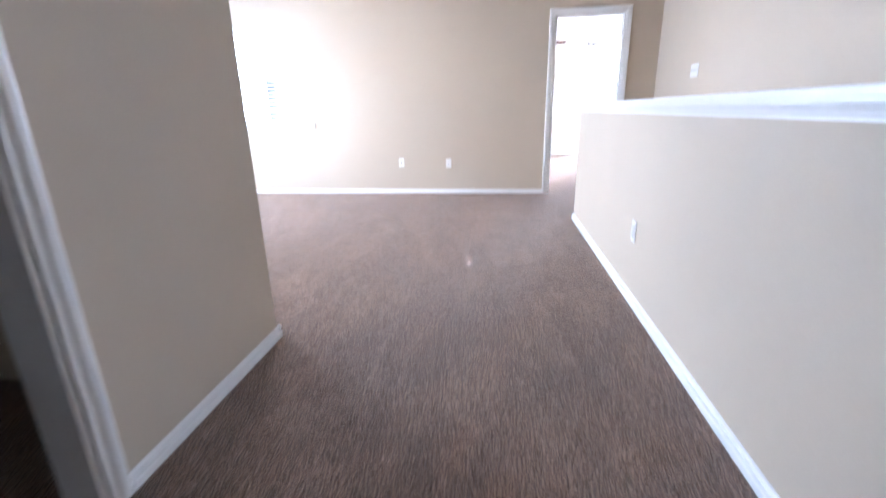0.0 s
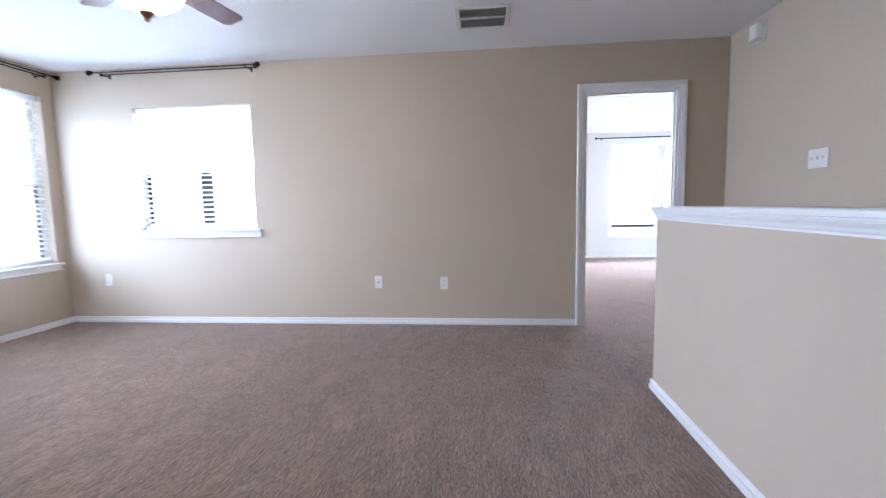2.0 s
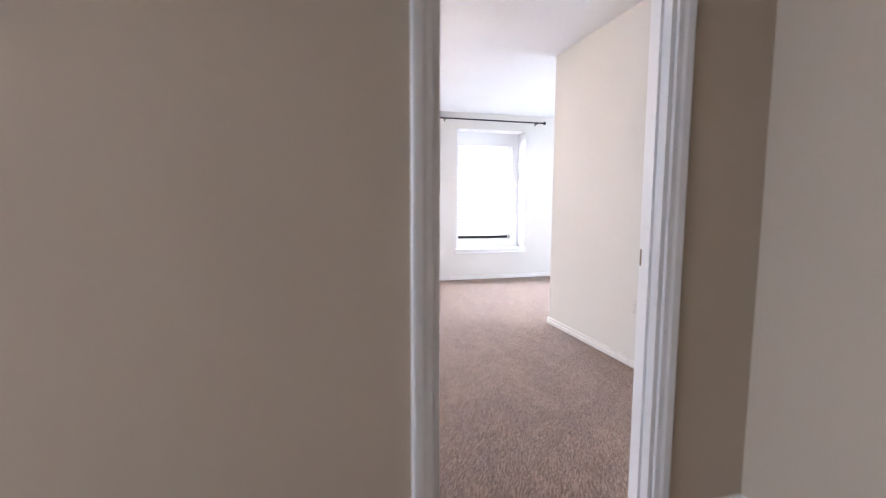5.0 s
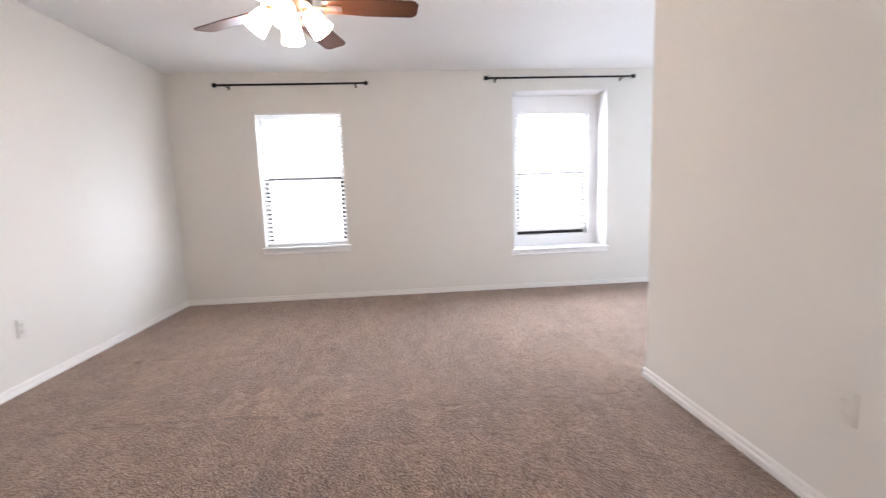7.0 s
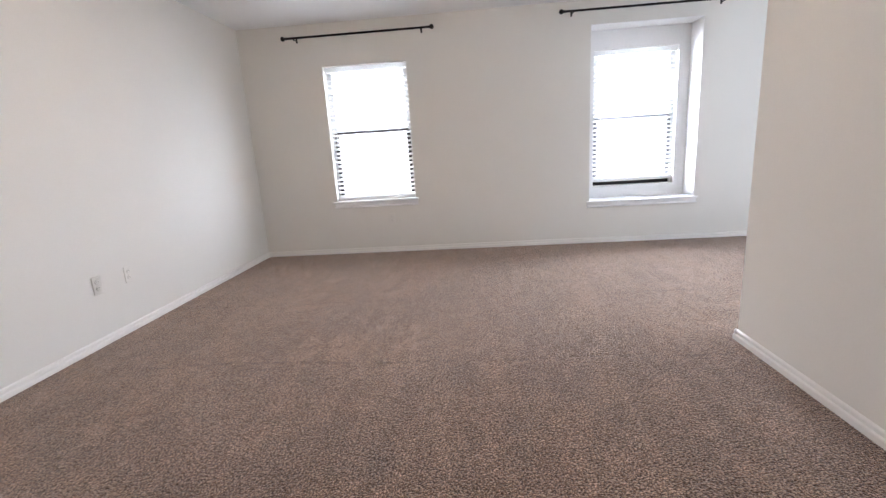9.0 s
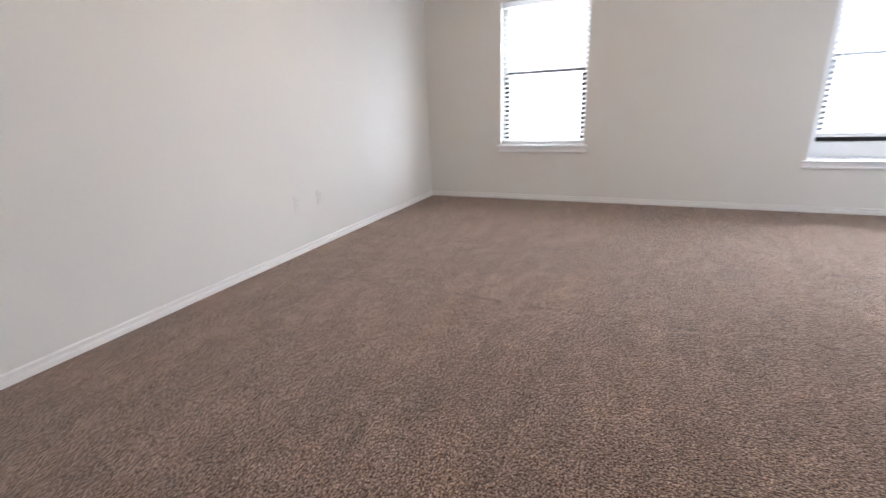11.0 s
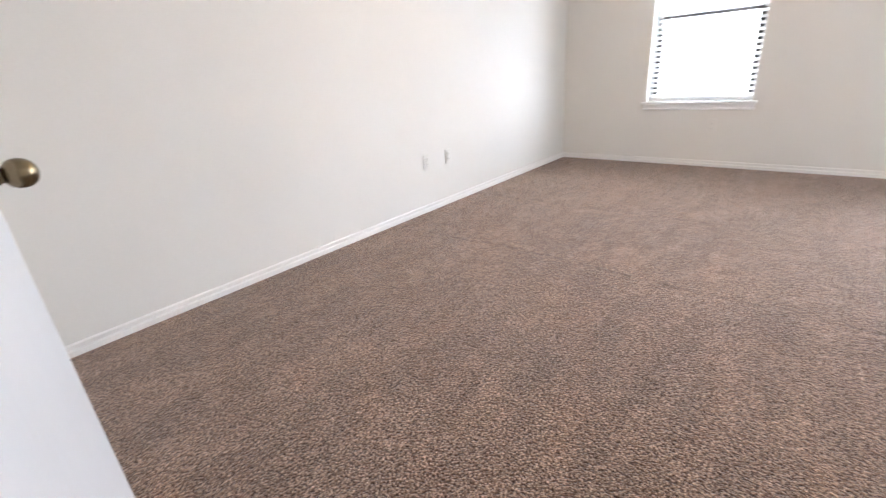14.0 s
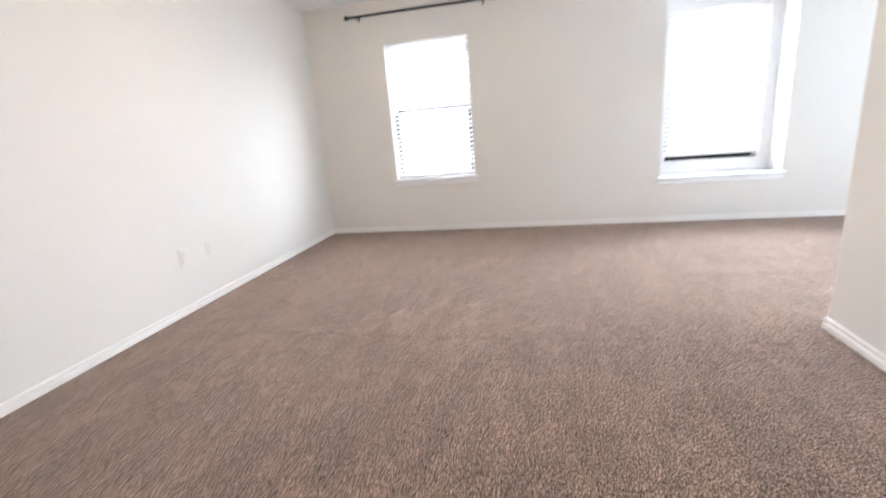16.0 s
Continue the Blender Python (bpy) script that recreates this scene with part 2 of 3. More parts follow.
def sweep(bm, rings):
    """Joins rings of points, one after the other, into a solid strip."""
    vs = [[bm.verts.new(p) for p in ring] for ring in rings]
    n = len(vs[0])
    for a, b in zip(vs, vs[1:]):
        for i in range(n):
            bm.faces.new((a[i], a[(i + 1) % n], b[(i + 1) % n], b[i]))
    bm.faces.new(vs[0])
    bm.faces.new(vs[-1])
    bmesh.ops.recalc_face_normals(bm, faces=bm.faces)


def mesh_of(name, bm, mat, smooth=False):
    me = bpy.data.meshes.new(name)
    bm.to_mesh(me)
    bm.free()
    me.materials.append(mat)
    if smooth:
        for p in me.polygons:
            p.use_smooth = True
        me.set_sharp_from_angle(angle=radians(40))
    return me


def part(name, bm, mat, parent=None, label="", smooth=False):
    ob = new(name, mesh_of(name, bm, mat, smooth))
    if parent:
        ob.parent = parent
    return tagged(ob, label=label)


def thing(name, m, label, category, group="", kind=""):
    ob = new(name)
    ob.empty_display_size = 0.05
    ob.matrix_basis = m
    return tagged(ob, label, category, group, kind)


def structure(name, bm, mat, label, category):
    return tagged(part(name, bm, mat), label, category, kind="structure")


def wall(bm, axis, a0, a1, d0, d1, z0, z1, holes=()):
    """A wall along x or y from a0 to a1, between d0 and d1 across, with openings (a0, a1, z0, z1)."""
    us = sorted({a0, a1, *(v for h in holes for v in h[:2])})
    ws = sorted({z0, z1, *(v for h in holes for v in h[2:])})
    solid = {(i, j) for i in range(len(us) - 1) for j in range(len(ws) - 1)
             if not any(h[0] <= us[i] + 1e-6 and h[1] >= us[i + 1] - 1e-6 and h[2] <= ws[j] + 1e-6 and h[3] >= ws[j + 1] - 1e-6 for h in holes)}
    made = {}

    def v(i, j, d):
        if (i, j, d) not in made:
            q = (us[i], d1 if d else d0, ws[j]) if axis == "x" else (d1 if d else d0, us[i], ws[j])
            made[i, j, d] = bm.verts.new(q)
        return made[i, j, d]

    for i, j in sorted(solid):
        for d in (0, 1):
            bm.faces.new((v(i, j, d), v(i + 1, j, d), v(i + 1, j + 1, d), v(i, j + 1, d)))
        for (ni, nj), (p0, p1) in (((i - 1, j), ((i, j), (i, j + 1))), ((i + 1, j), ((i + 1, j), (i + 1, j + 1))),
                                   ((i, j - 1), ((i, j), (i + 1, j))), ((i, j + 1), ((i, j + 1), (i + 1, j + 1)))):
            if (ni, nj) not in solid:
                bm.faces.new((v(*p0, 0), v(*p1, 0), v(*p1, 1), v(*p0, 1)))
    bmesh.ops.recalc_face_normals(bm, faces=bm.faces)


# ---- setting ----
bm = bmesh.new()
box(bm, -4.0, 6.2, -3.2, FAR_Y + 0.1, -0.25, 0.0)
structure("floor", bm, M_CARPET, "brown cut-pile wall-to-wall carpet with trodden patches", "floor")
bm = bmesh.new()
box(bm, -4.0, 6.2, -3.2, FAR_Y + 0.5, CEIL, CEIL + 0.2)
structure("ceiling", bm, M_CEIL, "white textured drywall ceiling", "ceiling")
bm = bmesh.new()
box(bm, -400, 400, -400, 400, -3.4, -3.2)
structure("ground", bm, M_GROUND, "dry lawn below the upper floor", "ground")

M_SKYGLOW = material("bright_overcast_sky", (0.8, 0.85, 0.9), 1.0, vary=0.01, bump=0.0, glow=((0.90, 0.95, 1.0), 7.0))
bm = bmesh.new()
box(bm, -16, 10, 15.0, 15.1, -3.2, 9)
box(bm, -9.1, -9.0, -3, 15.0, -3.2, 9)
structure("backdrop", bm, M_SKYGLOW, "pale bright sky seen through the blinds", "backdrop")

WA = (-2.69, -1.515, 0.893, 2.060)
WB = (4.30, 6.26, 0.60, 2.18)
W1 = (0.317, 1.20, 0.582, 2.003)
W2 = (3.16, 4.025, 0.582, 2.003)
W2_OUT = (3.06, 4.14, 0.435, 2.20)

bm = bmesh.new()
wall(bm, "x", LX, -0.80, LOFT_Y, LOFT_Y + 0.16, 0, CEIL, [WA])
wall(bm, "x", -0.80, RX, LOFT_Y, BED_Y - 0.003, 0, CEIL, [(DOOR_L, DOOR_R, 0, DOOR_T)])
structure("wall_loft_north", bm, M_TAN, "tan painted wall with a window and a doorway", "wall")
bm = bmesh.new()
wall(bm, "x", -0.80, BED_RW, BED_Y - 0.003, BED_Y, 0, CEIL, [(DOOR_L, DOOR_R, 0, DOOR_T)])
structure("wall_bedroom_south", bm, M_CREAM, "cream painted bedroom wall around the doorway", "wall")
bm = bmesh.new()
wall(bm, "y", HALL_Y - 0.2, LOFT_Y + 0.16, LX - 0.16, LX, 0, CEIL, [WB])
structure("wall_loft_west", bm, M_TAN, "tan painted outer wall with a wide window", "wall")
bm = bmesh.new()
wall(bm, "x", LX, HALL_X - 0.12, HALL_Y - 0.12, HALL_Y, 0, CEIL)
structure("wall_loft_south", bm, M_TAN, "tan painted wall behind the loft", "wall")
bm = bmesh.new()
HALL_DOOR = (0.755, 1.545, 0, DOOR_T)
wall(bm, "y", -3.0, HALL_Y, HALL_X - 0.12, HALL_X, 0, CEIL, [HALL_DOOR])
structure("wall_hall_west", bm, M_TAN, "tan painted hallway wall with a doorway", "wall")


def hx(y):
    """The face of the half wall, which runs a touch out of square."""
    return HALF_X - (HALF_Y - y) * 0.001


bm = bmesh.new()
wall(bm, "y", -3.0, LOFT_Y, RX, RX + 0.12, 0, CEIL)
structure("wall_loft_east", bm, M_TAN, "tan painted wall beside the stairwell", "wall")
bm = bmesh.new()
wall(bm, "x", HALL_X - 0.12, RX + 0.12, -3.12, -3.0, 0, CEIL)
structure("wall_hall_south", bm, M_TAN, "plain tan wall closing the hallway", "wall")
bm = bmesh.new()
wall(bm, "y", 0.1, 2.2, -2.12, -2.0, 0, CEIL)
wall(bm, "x", -2.0, HALL_X - 0.12, 0.1, 0.22, 0, CEIL)
wall(bm, "x", -2.0, HALL_X - 0.12, 2.08, 2.2, 0, CEIL)
structure("wall_side_room", bm, M_TAN, "plain walls of an unlit side room", "wall")
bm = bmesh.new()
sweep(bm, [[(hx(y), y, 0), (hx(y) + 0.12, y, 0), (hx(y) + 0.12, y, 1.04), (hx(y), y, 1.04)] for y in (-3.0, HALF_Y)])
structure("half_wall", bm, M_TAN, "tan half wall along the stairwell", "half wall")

# bedroom
bm = bmesh.new()
wall(bm, "x", -1.2, BED_RX + 0.12, FAR_Y, FAR_Y + 0.26, 0, CEIL, [W1, W2_OUT])
wall(bm, "x", -1.2, BED_RX + 0.12, FAR_Y + 0.26, FAR_Y + 0.40, 0, CEIL, [W1, W2])
structure("wall_bedroom_north", bm, M_CREAM, "cream painted bedroom wall with two windows", "wall")
bm = bmesh.new()
wall(bm, "x", W2_OUT[0] + 0.006, W2_OUT[1] - 0.006, FAR_Y + 0.251, FAR_Y + 0.257, 0.457, W2_OUT[3] - 0.006, [W2])
box(bm, W2_OUT[0] + 0.001, W2_OUT[0] + 0.006, FAR_Y + 0.002, FAR_Y + 0.257, 0.457, W2_OUT[3] - 0.001)
box(bm, W2_OUT[1] - 0.006, W2_OUT[1] - 0.001, FAR_Y + 0.002, FAR_Y + 0.257, 0.457, W2_OUT[3] - 0.001)
box(bm, W2_OUT[0] + 0.006, W2_OUT[1] - 0.006, FAR_Y + 0.002, FAR_Y + 0.251, W2_OUT[3] - 0.006, W2_OUT[3] - 0.001)
structure("window_recess", bm, M_TRIM, "white painted lining of the deep window recess", "trim")
bm = bmesh.new()
BL0, BL1 = (BED_L, BED_Y), (BED_L, FAR_Y)
sweep(bm, [[(BL0[0] - 0.12, BL0[1], 0), (BL0[0], BL0[1], 0), (BL0[0], BL0[1], CEIL), (BL0[0] - 0.12, BL0[1], CEIL)],
           [(BL1[0] - 0.12, BL1[1], 0), (BL1[0], BL1[1], 0), (BL1[0], BL1[1], CEIL), (BL1[0] - 0.12, BL1[1], CEIL)]])
structure("wall_bedroom_west", bm, M_CREAM, "long cream painted bedroom wall", "wall")
bm = bmesh.new()
wall(bm, "y", BED_Y, BED_RY, BED_RW, BED_RW + 0.12, 0, CEIL)
wall(bm, "x", BED_RW + 0.12, BED_RX, BED_RY - 0.12, BED_RY, 0, CEIL)
structure("wall_bedroom_closet", bm, M_CREAM, "cream painted wall with an outer corner beside the doorway", "wall")
bm = bmesh.new()
wall(bm, "y", BED_RY - 0.12, FAR_Y, BED_RX, BED_RX + 0.16, 0, CEIL, [(8.98, 10.88, 0.582, 2.003)])
structure("wall_bedroom_east", bm, M_CREAM, "cream bedroom wall with an unseen, added side window", "wall")

# baseboards: a flat board with a stepped, rounded top
BASE = [(0, 0), (0.017, 0), (0.017, 0.024), (0.014, 0.028), (0.004, 0.029), (0.003, 0.042), (0.010, 0.043), (0.011, 0.049), (0.008, 0.053), (0.003, 0.056), (0, 0.056)]


def baseboard(p, q, normal, paint=None):
    bm = bmesh.new()
    n = Vector(normal)
    sweep(bm, [[Vector((*e, 0)) + n * u + Vector((0, 0, w)) for u, w in BASE] for e in (p, q)])
    structure("baseboard", bm, paint or M_TRIM, ("warm " if paint else "") + "white painted baseboard with a stepped top edge", "baseboard")


CASE_W = 0.062
baseboard((LX, LOFT_Y), (DOOR_L - CASE_W, LOFT_Y), (0, -1, 0))
baseboard((DOOR_R + CASE_W, LOFT_Y), (RX, LOFT_Y), (0, -1, 0))
baseboard((LX, HALL_Y), (LX, LOFT_Y), (1, 0, 0))
baseboard((LX, HALL_Y), (HALL_X + 0.016, HALL_Y), (0, 1, 0))
baseboard((HALL_X, 1.545 + CASE_W), (HALL_X, HALL_Y + 0.016), (1, 0, 0))
baseboard((HALL_X, -3.0), (HALL_X, 0.755 - CASE_W), (1, 0, 0))
baseboard((RX, HALF_Y - 1.0), (RX, LOFT_Y), (-1, 0, 0))
baseboard((hx(-3.0), -3.0), (HALF_X, HALF_Y + 0.016), (-1, 0, 0))
baseboard((HALF_X - 0.016, HALF_Y), (HALF_X + 0.12, HALF_Y), (0, 1, 0))
baseboard((BL1[0], FAR_Y), (BED_RX, FAR_Y), (0, -1, 0), M_WARMTRIM)
baseboard(BL0, BL1, (1, 0, 0), M_WARMTRIM)
baseboard((BED_RW, BED_Y), (BED_RW, BED_RY + 0.016), (-1, 0, 0), M_WARMTRIM)
baseboard((BED_RW - 0.016, BED_RY), (BED_RX, BED_RY), (0, 1, 0), M_WARMTRIM)
baseboard((BL0[0], BED_Y), (DOOR_L - CASE_W, BED_Y), (0, 1, 0), M_WARMTRIM)
baseboard((DOOR_R + CASE_W, BED_Y), (BED_RW, BED_Y), (0, 1, 0), M_WARMTRIM)

# half wall cap: a bevelled board over a crown moulding
bm = bmesh.new()
CAP = [(-0.026, 1.042), (-0.022, 1.040), (0.142, 1.040), (0.146, 1.042), (0.146, 1.058), (0.141, 1.063), (-0.021, 1.063), (-0.026, 1.058)]
sweep(bm, [[(hx(y) + u, y, w) for u, w in CAP] for y in (-3.0, HALF_Y + 0.03)])
cap = structure("half_wall_cap", bm, M_TRIM, "white painted cap board over a stepped crown moulding", "trim")
CROWN = [(0, 0.990), (0.005, 0.990), (0.005, 0.998), (0.008, 1.003), (0.010, 1.013), (0.016, 1.025), (0.018, 1.027), (0.018, 1.031), (0.021, 1.033), (0.021, 1.040), (0, 1.040)]
bm = bmesh.new()
sweep(bm, [[(hx(-3.0) - u, -3.0, w) for u, w in CROWN], [(HALF_X - u, HALF_Y + u, w) for u, w in CROWN], [(HALF_X + 0.12 + u, HALF_Y + u, w) for u, w in CROWN]])
part("crown_moulding", bm, M_TRIM, cap)

# door casings and jambs
CASE = [(0.0, 0.0), (0.0, 0.008), (0.003, 0.010), (0.018, 0.0108), (0.023, 0.0122), (0.030, 0.0155), (0.036, 0.0165), (0.052, 0.0172), (0.058, 0.016), (CASE_W, 0.012), (CASE_W, 0.0)]


def casing(to3, a0, a1, top):
    """Three mitred lengths of moulding round a doorway; to3 maps (along, out, up) to the world."""
    bm = bmesh.new()
    sweep(bm, [[to3(a0 - u, w, 0) for u, w in CASE], [to3(a0 - u, w, top + u) for u, w in CASE],
               [to3(a1 + u, w, top + u) for u, w in CASE], [to3(a1 + u, w, 0) for u, w in CASE]])
    return bm


JAMB = 0.018
bm = casing(lambda a, w, z: (a, LOFT_Y - w, z), DOOR_L, DOOR_R, DOOR_T)
frame_loft = structure("door_frame_1", bm, M_TRIM, "white painted doorway trim with fluted casing", "door frame")
part("casing", casing(lambda a, w, z: (a, BED_Y + w, z), DOOR_L, DOOR_R, DOOR_T), M_TRIM, frame_loft)
bm = bmesh.new()
box(bm, DOOR_L, DOOR_L + JAMB, LOFT_Y, BED_Y, 0, DOOR_T)
box(bm, DOOR_R - JAMB, DOOR_R, LOFT_Y, BED_Y, 0, DOOR_T)
box(bm, DOOR_L + JAMB, DOOR_R - JAMB, LOFT_Y, BED_Y, DOOR_T - JAMB, DOOR_T)
part("jamb", bm, M_TRIM, frame_loft)
bm = bmesh.new()
box(bm, DOOR_L + JAMB, DOOR_L + JAMB + 0.011, LOFT_Y + 0.035, LOFT_Y + 0.070, 0, DOOR_T - JAMB)
box(bm, DOOR_R - JAMB - 0.011, DOOR_R - JAMB, LOFT_Y + 0.035, LOFT_Y + 0.070, 0, DOOR_T - JAMB)
box(bm, DOOR_L + JAMB + 0.011, DOOR_R - JAMB - 0.011, LOFT_Y + 0.035, LOFT_Y + 0.070, DOOR_T - JAMB - 0.011, DOOR_T - JAMB)
part("door_stop", bm, M_TRIM, frame_loft)
bm = bmesh.new()
box(bm, DOOR_R - JAMB - 0.002, DOOR_R - JAMB + 0.001, BED_Y - 0.040, BED_Y - 0.004, 0.90, 0.957, 0.0008, 1)
strike = part("strike_plate", bm, M_STRIKE, frame_loft, "worn brass strike plate")
bm = bmesh.new()
box(bm, DOOR_R - JAMB - 0.0028, DOOR_R - JAMB - 0.001, BED_Y - 0.030, BED_Y - 0.012, 0.915, 0.943)
part("latch_hole", bm, M_SLOT, strike)

bm = casing(lambda a, w, z: (HALL_X + w, a, z), 0.755, 1.545, DOOR_T)
frame_hall = structure("door_frame_2", bm, M_TRIM, "white painted hallway doorway trim", "door frame")
bm = bmesh.new()
box(bm, HALL_X - 0.12, HALL_X, 0.755, 0.773, 0, DOOR_T)
box(bm, HALL_X - 0.12, HALL_X, 1.527, 1.545, 0, DOOR_T)
box(bm, HALL_X - 0.12, HALL_X, 0.773, 1.527, DOOR_T - JAMB, DOOR_T)
part("jamb", bm, M_TRIM, frame_hall)


# ---- windows and blinds ----
def window(name, m, w, h, label, mullions=(), stool=None, rail=0.5225, sash=None):
    """A sash window in its opening. Local x along the wall, y out of the room, z up from the opening's foot."""
    ob = thing(name, m, label, "window", kind="structure")
    f = 0.045
    bm = bmesh.new()
    box(bm, 0, f, 0, 0.045, 0, h)
    box(bm, w - f, w, 0, 0.045, 0, h)
    box(bm, f, w - f, 0, 0.045, 0, f)
    box(bm, f, w - f, 0, 0.045, h - f, h)
    for c in mullions:
        box(bm, c - 0.045, c + 0.045, 0, 0.045, f, h - f)
    part("window_frame", bm, M_TRIM, ob, "white window frame")
    edges = [0.0, *mullions, w]
    for a, b in zip(edges, edges[1:]):
        a2, b2 = a + f, b - f
        hr = h * rail
        bm = bmesh.new()
        box(bm, a2 - 0.022, a2 + 0.020, -0.004, 0.0, 0.02, hr)
        box(bm, b2 - 0.020, b2 + 0.022, -0.004, 0.0, 0.02, hr)
        part("lower_sash", bm, sash or M_BRONZE, ob, "lower sash frame greyed for sky glare" if sash else "dark bronze lower sash frame")
        if not stool:
            bm = bmesh.new()
            box(bm, a2 - 0.022, b2 + 0.022, -0.008, -0.0045, 0.004, 0.058)
            part("bottom_rail", bm, M_ROD, ob, "black bottom sash rail")
        bm = bmesh.new()
        box(bm, a2 - 0.022, a2 + 0.014, -0.003, 0.0, hr + 0.015, h - 0.02)
        box(bm, b2 - 0.014, b2 + 0.022, -0.003, 0.0, hr + 0.015, h - 0.02)
        part("upper_sash", bm, M_UPPERSASH, ob, "pale upper sash frame")
        bm = bmesh.new()
        box(bm, a2, b2, -0.010, 0.035, hr - 0.014, hr + 0.014, 0.002, 1)
        # rails beside mullions are white: the glare that washes them out is painted on
        part("meeting_rail", bm, M_TRIM if mullions else sash or M_SASHRAIL, ob, "sash rail whitened for sky glare" if mullions else "grey sash rail")
        for z0, z1, y in ((f, hr - 0.013, 0.012), (hr + 0.013, h - f, 0.026)):
            bm = bmesh.new()
            box(bm, a2, b2, y, y + 0.004, z0, z1)
            pane = part("pane", bm, M_GLASS, ob)
            pane.visible_shadow = False
    for c in mullions:
        bm = bmesh.new()
        box(bm, c - 0.062, c + 0.062, -0.008, -0.004, 0.02, h * rail)
        part("sash_stile", bm, M_BRONZE, ob, "dark bronze stile between the lower sashes")
    if stool:
        front, horn, sz = stool
        bm = bmesh.new()
        box(bm, -horn, w + horn, front - 0.040, front, sz - 0.022, sz, 0.006, 3)
        box(bm, 0.002, w - 0.002, front, -0.003, sz - 0.024, sz)
        sill = part("window_sill", bm, M_TRIM, ob, "white painted sill board")
        bm = bmesh.new()
        box(bm, -horn + 0.012, w + horn - 0.012, front - 0.009, front, sz - 0.060, sz - 0.022)
        box(bm, -horn + 0.008, w + horn - 0.008, front - 0.020, front, sz - 0.076, sz - 0.060, 0.004, 2)
        part("apron", bm, M_TRIM, sill)
    return ob


SLAT_W, SLAT_PITCH = 0.05, 0.047


def blind(m, w, h, tilt, drop, label):
    """A horizontal blind; local x along, y out of the room, z up from the opening's foot. drop: gap left under it."""
    ob = thing("window_blind", m, label, "blind", "window blinds")
    bm = bmesh.new()
    box(bm, 0.004, w - 0.004, -0.028, 0.028, h - 0.055, h - 0.003, 0.004, 2)
    part("headrail", bm, M_SLAT, ob)
    bm = bmesh.new()
    box(bm, 0.006, w - 0.006, -0.026, 0.026, drop, drop + 0.032, 0.005, 2)
    part("bottom_rail", bm, M_TRIM, ob)
    bm = bmesh.new()
    ring = []
    for u in (-1, -0.5, 0, 0.5, 1):
        ring.append((u * SLAT_W / 2, 0.0025 * (1 - u * u)))
    pts = [(a, b + 0.0012) for a, b in ring] + [(a, b - 0.0012) for a, b in reversed(ring)]
    sweep(bm, [[(x, a, b) for a, b in pts] for x in (0.008, w - 0.008)])
    me = mesh_of("slat", bm, M_SLAT)
    n = int((h - 0.075 - drop - 0.03) / SLAT_PITCH)
    for i in range(n):
        s = new("slat", me)
        s.parent = ob
        s.matrix_basis = pose(0, 0, drop + 0.045 + i * SLAT_PITCH, tilt + random.uniform(-1.5, 1.5), random.uniform(-0.12, 0.12), 0)
    for x in [0.14, w - 0.14] + ([w / 2] if w > 1.0 else []):
        bm = bmesh.new()
        for y in (-0.027, 0.027):
            rod_between(bm, (x, y, drop + 0.01), (x, y, h - 0.03), 0.0012, 6)
        part("ladder_cord", bm, M_SLAT, ob)
    bm = bmesh.new()
    rod_between(bm, (0.07, -0.034, h * 0.42), (0.07, -0.034, h - 0.04), 0.004, 8)
    part("tilt_wand", bm, M_SLAT, ob)
    return ob


TILT, LOFT_TILT = 27, 20
window("window_1", pose(W1[0], FAR_Y + 0.105, W1[2]), W1[1] - W1[0], 1.421, "sash window with dark frame and white sill", stool=(-0.105, 0.035, 0.012))
blind(pose(W1[0], FAR_Y + 0.062, W1[2] + 0.012), W1[1] - W1[0], 1.409, TILT, 0.004, "white slatted blind lowered over a bedroom window")
w2 = window("window_2", pose(W2[0], FAR_Y + 0.335, W2[2]), 0.865, 1.421, "sash window set back in a deep reveal", rail=0.5095, sash=M_GLARESASH)
bm = bmesh.new()
box(bm, W2_OUT[0] - 0.03 - W2[0], W2_OUT[1] + 0.03 - W2[0], -0.335 - 0.03, -0.335, -0.147, -0.127, 0.006, 3)
box(bm, W2_OUT[0] - W2[0] + 0.002, W2_OUT[1] - W2[0] - 0.002, -0.335, -0.077, -0.147, -0.127)
sill = part("window_sill", bm, M_TRIM, w2, "deep white painted sill board")
bm = bmesh.new()
box(bm, W2_OUT[0] - 0.02 - W2[0], W2_OUT[1] + 0.02 - W2[0], -0.335 - 0.009, -0.335, -0.180, -0.147)
box(bm, W2_OUT[0] - 0.024 - W2[0], W2_OUT[1] + 0.024 - W2[0], -0.335 - 0.020, -0.335, -0.196, -0.180, 0.004, 2)
part("apron", bm, M_TRIM, sill)
blind(pose(W2[0], FAR_Y + 0.295, W2[2]), 0.865, 1.421, TILT, 0.045, "white slatted blind raised a hand above the sill")
window("window_3", pose(WA[0], LOFT_Y + 0.105, WA[2]), WA[1] - WA[0], WA[3] - WA[2], "twin sash window with white sill", mullions=(0.634,), stool=(-0.105, 0.05, 0.012), rail=0.4752)
blind(pose(WA[0], LOFT_Y + 0.062, WA[2] + 0.012), WA[1] - WA[0], WA[3] - WA[2] - 0.012, LOFT_TILT, 0.004, "wide white slatted blind lowered over a loft window")
west = Matrix.Translation((LX - 0.105, WB[0], WB[2])) @ pose(0, 0, 0, 0, 0, 90)
window("window_4", west, WB[1] - WB[0], WB[3] - WB[2], "wide twin sash window with white sill", mullions=(0.95,), sash=M_GLARESASH, stool=(-0.105, 0.05, 0.012), rail=0.4752)
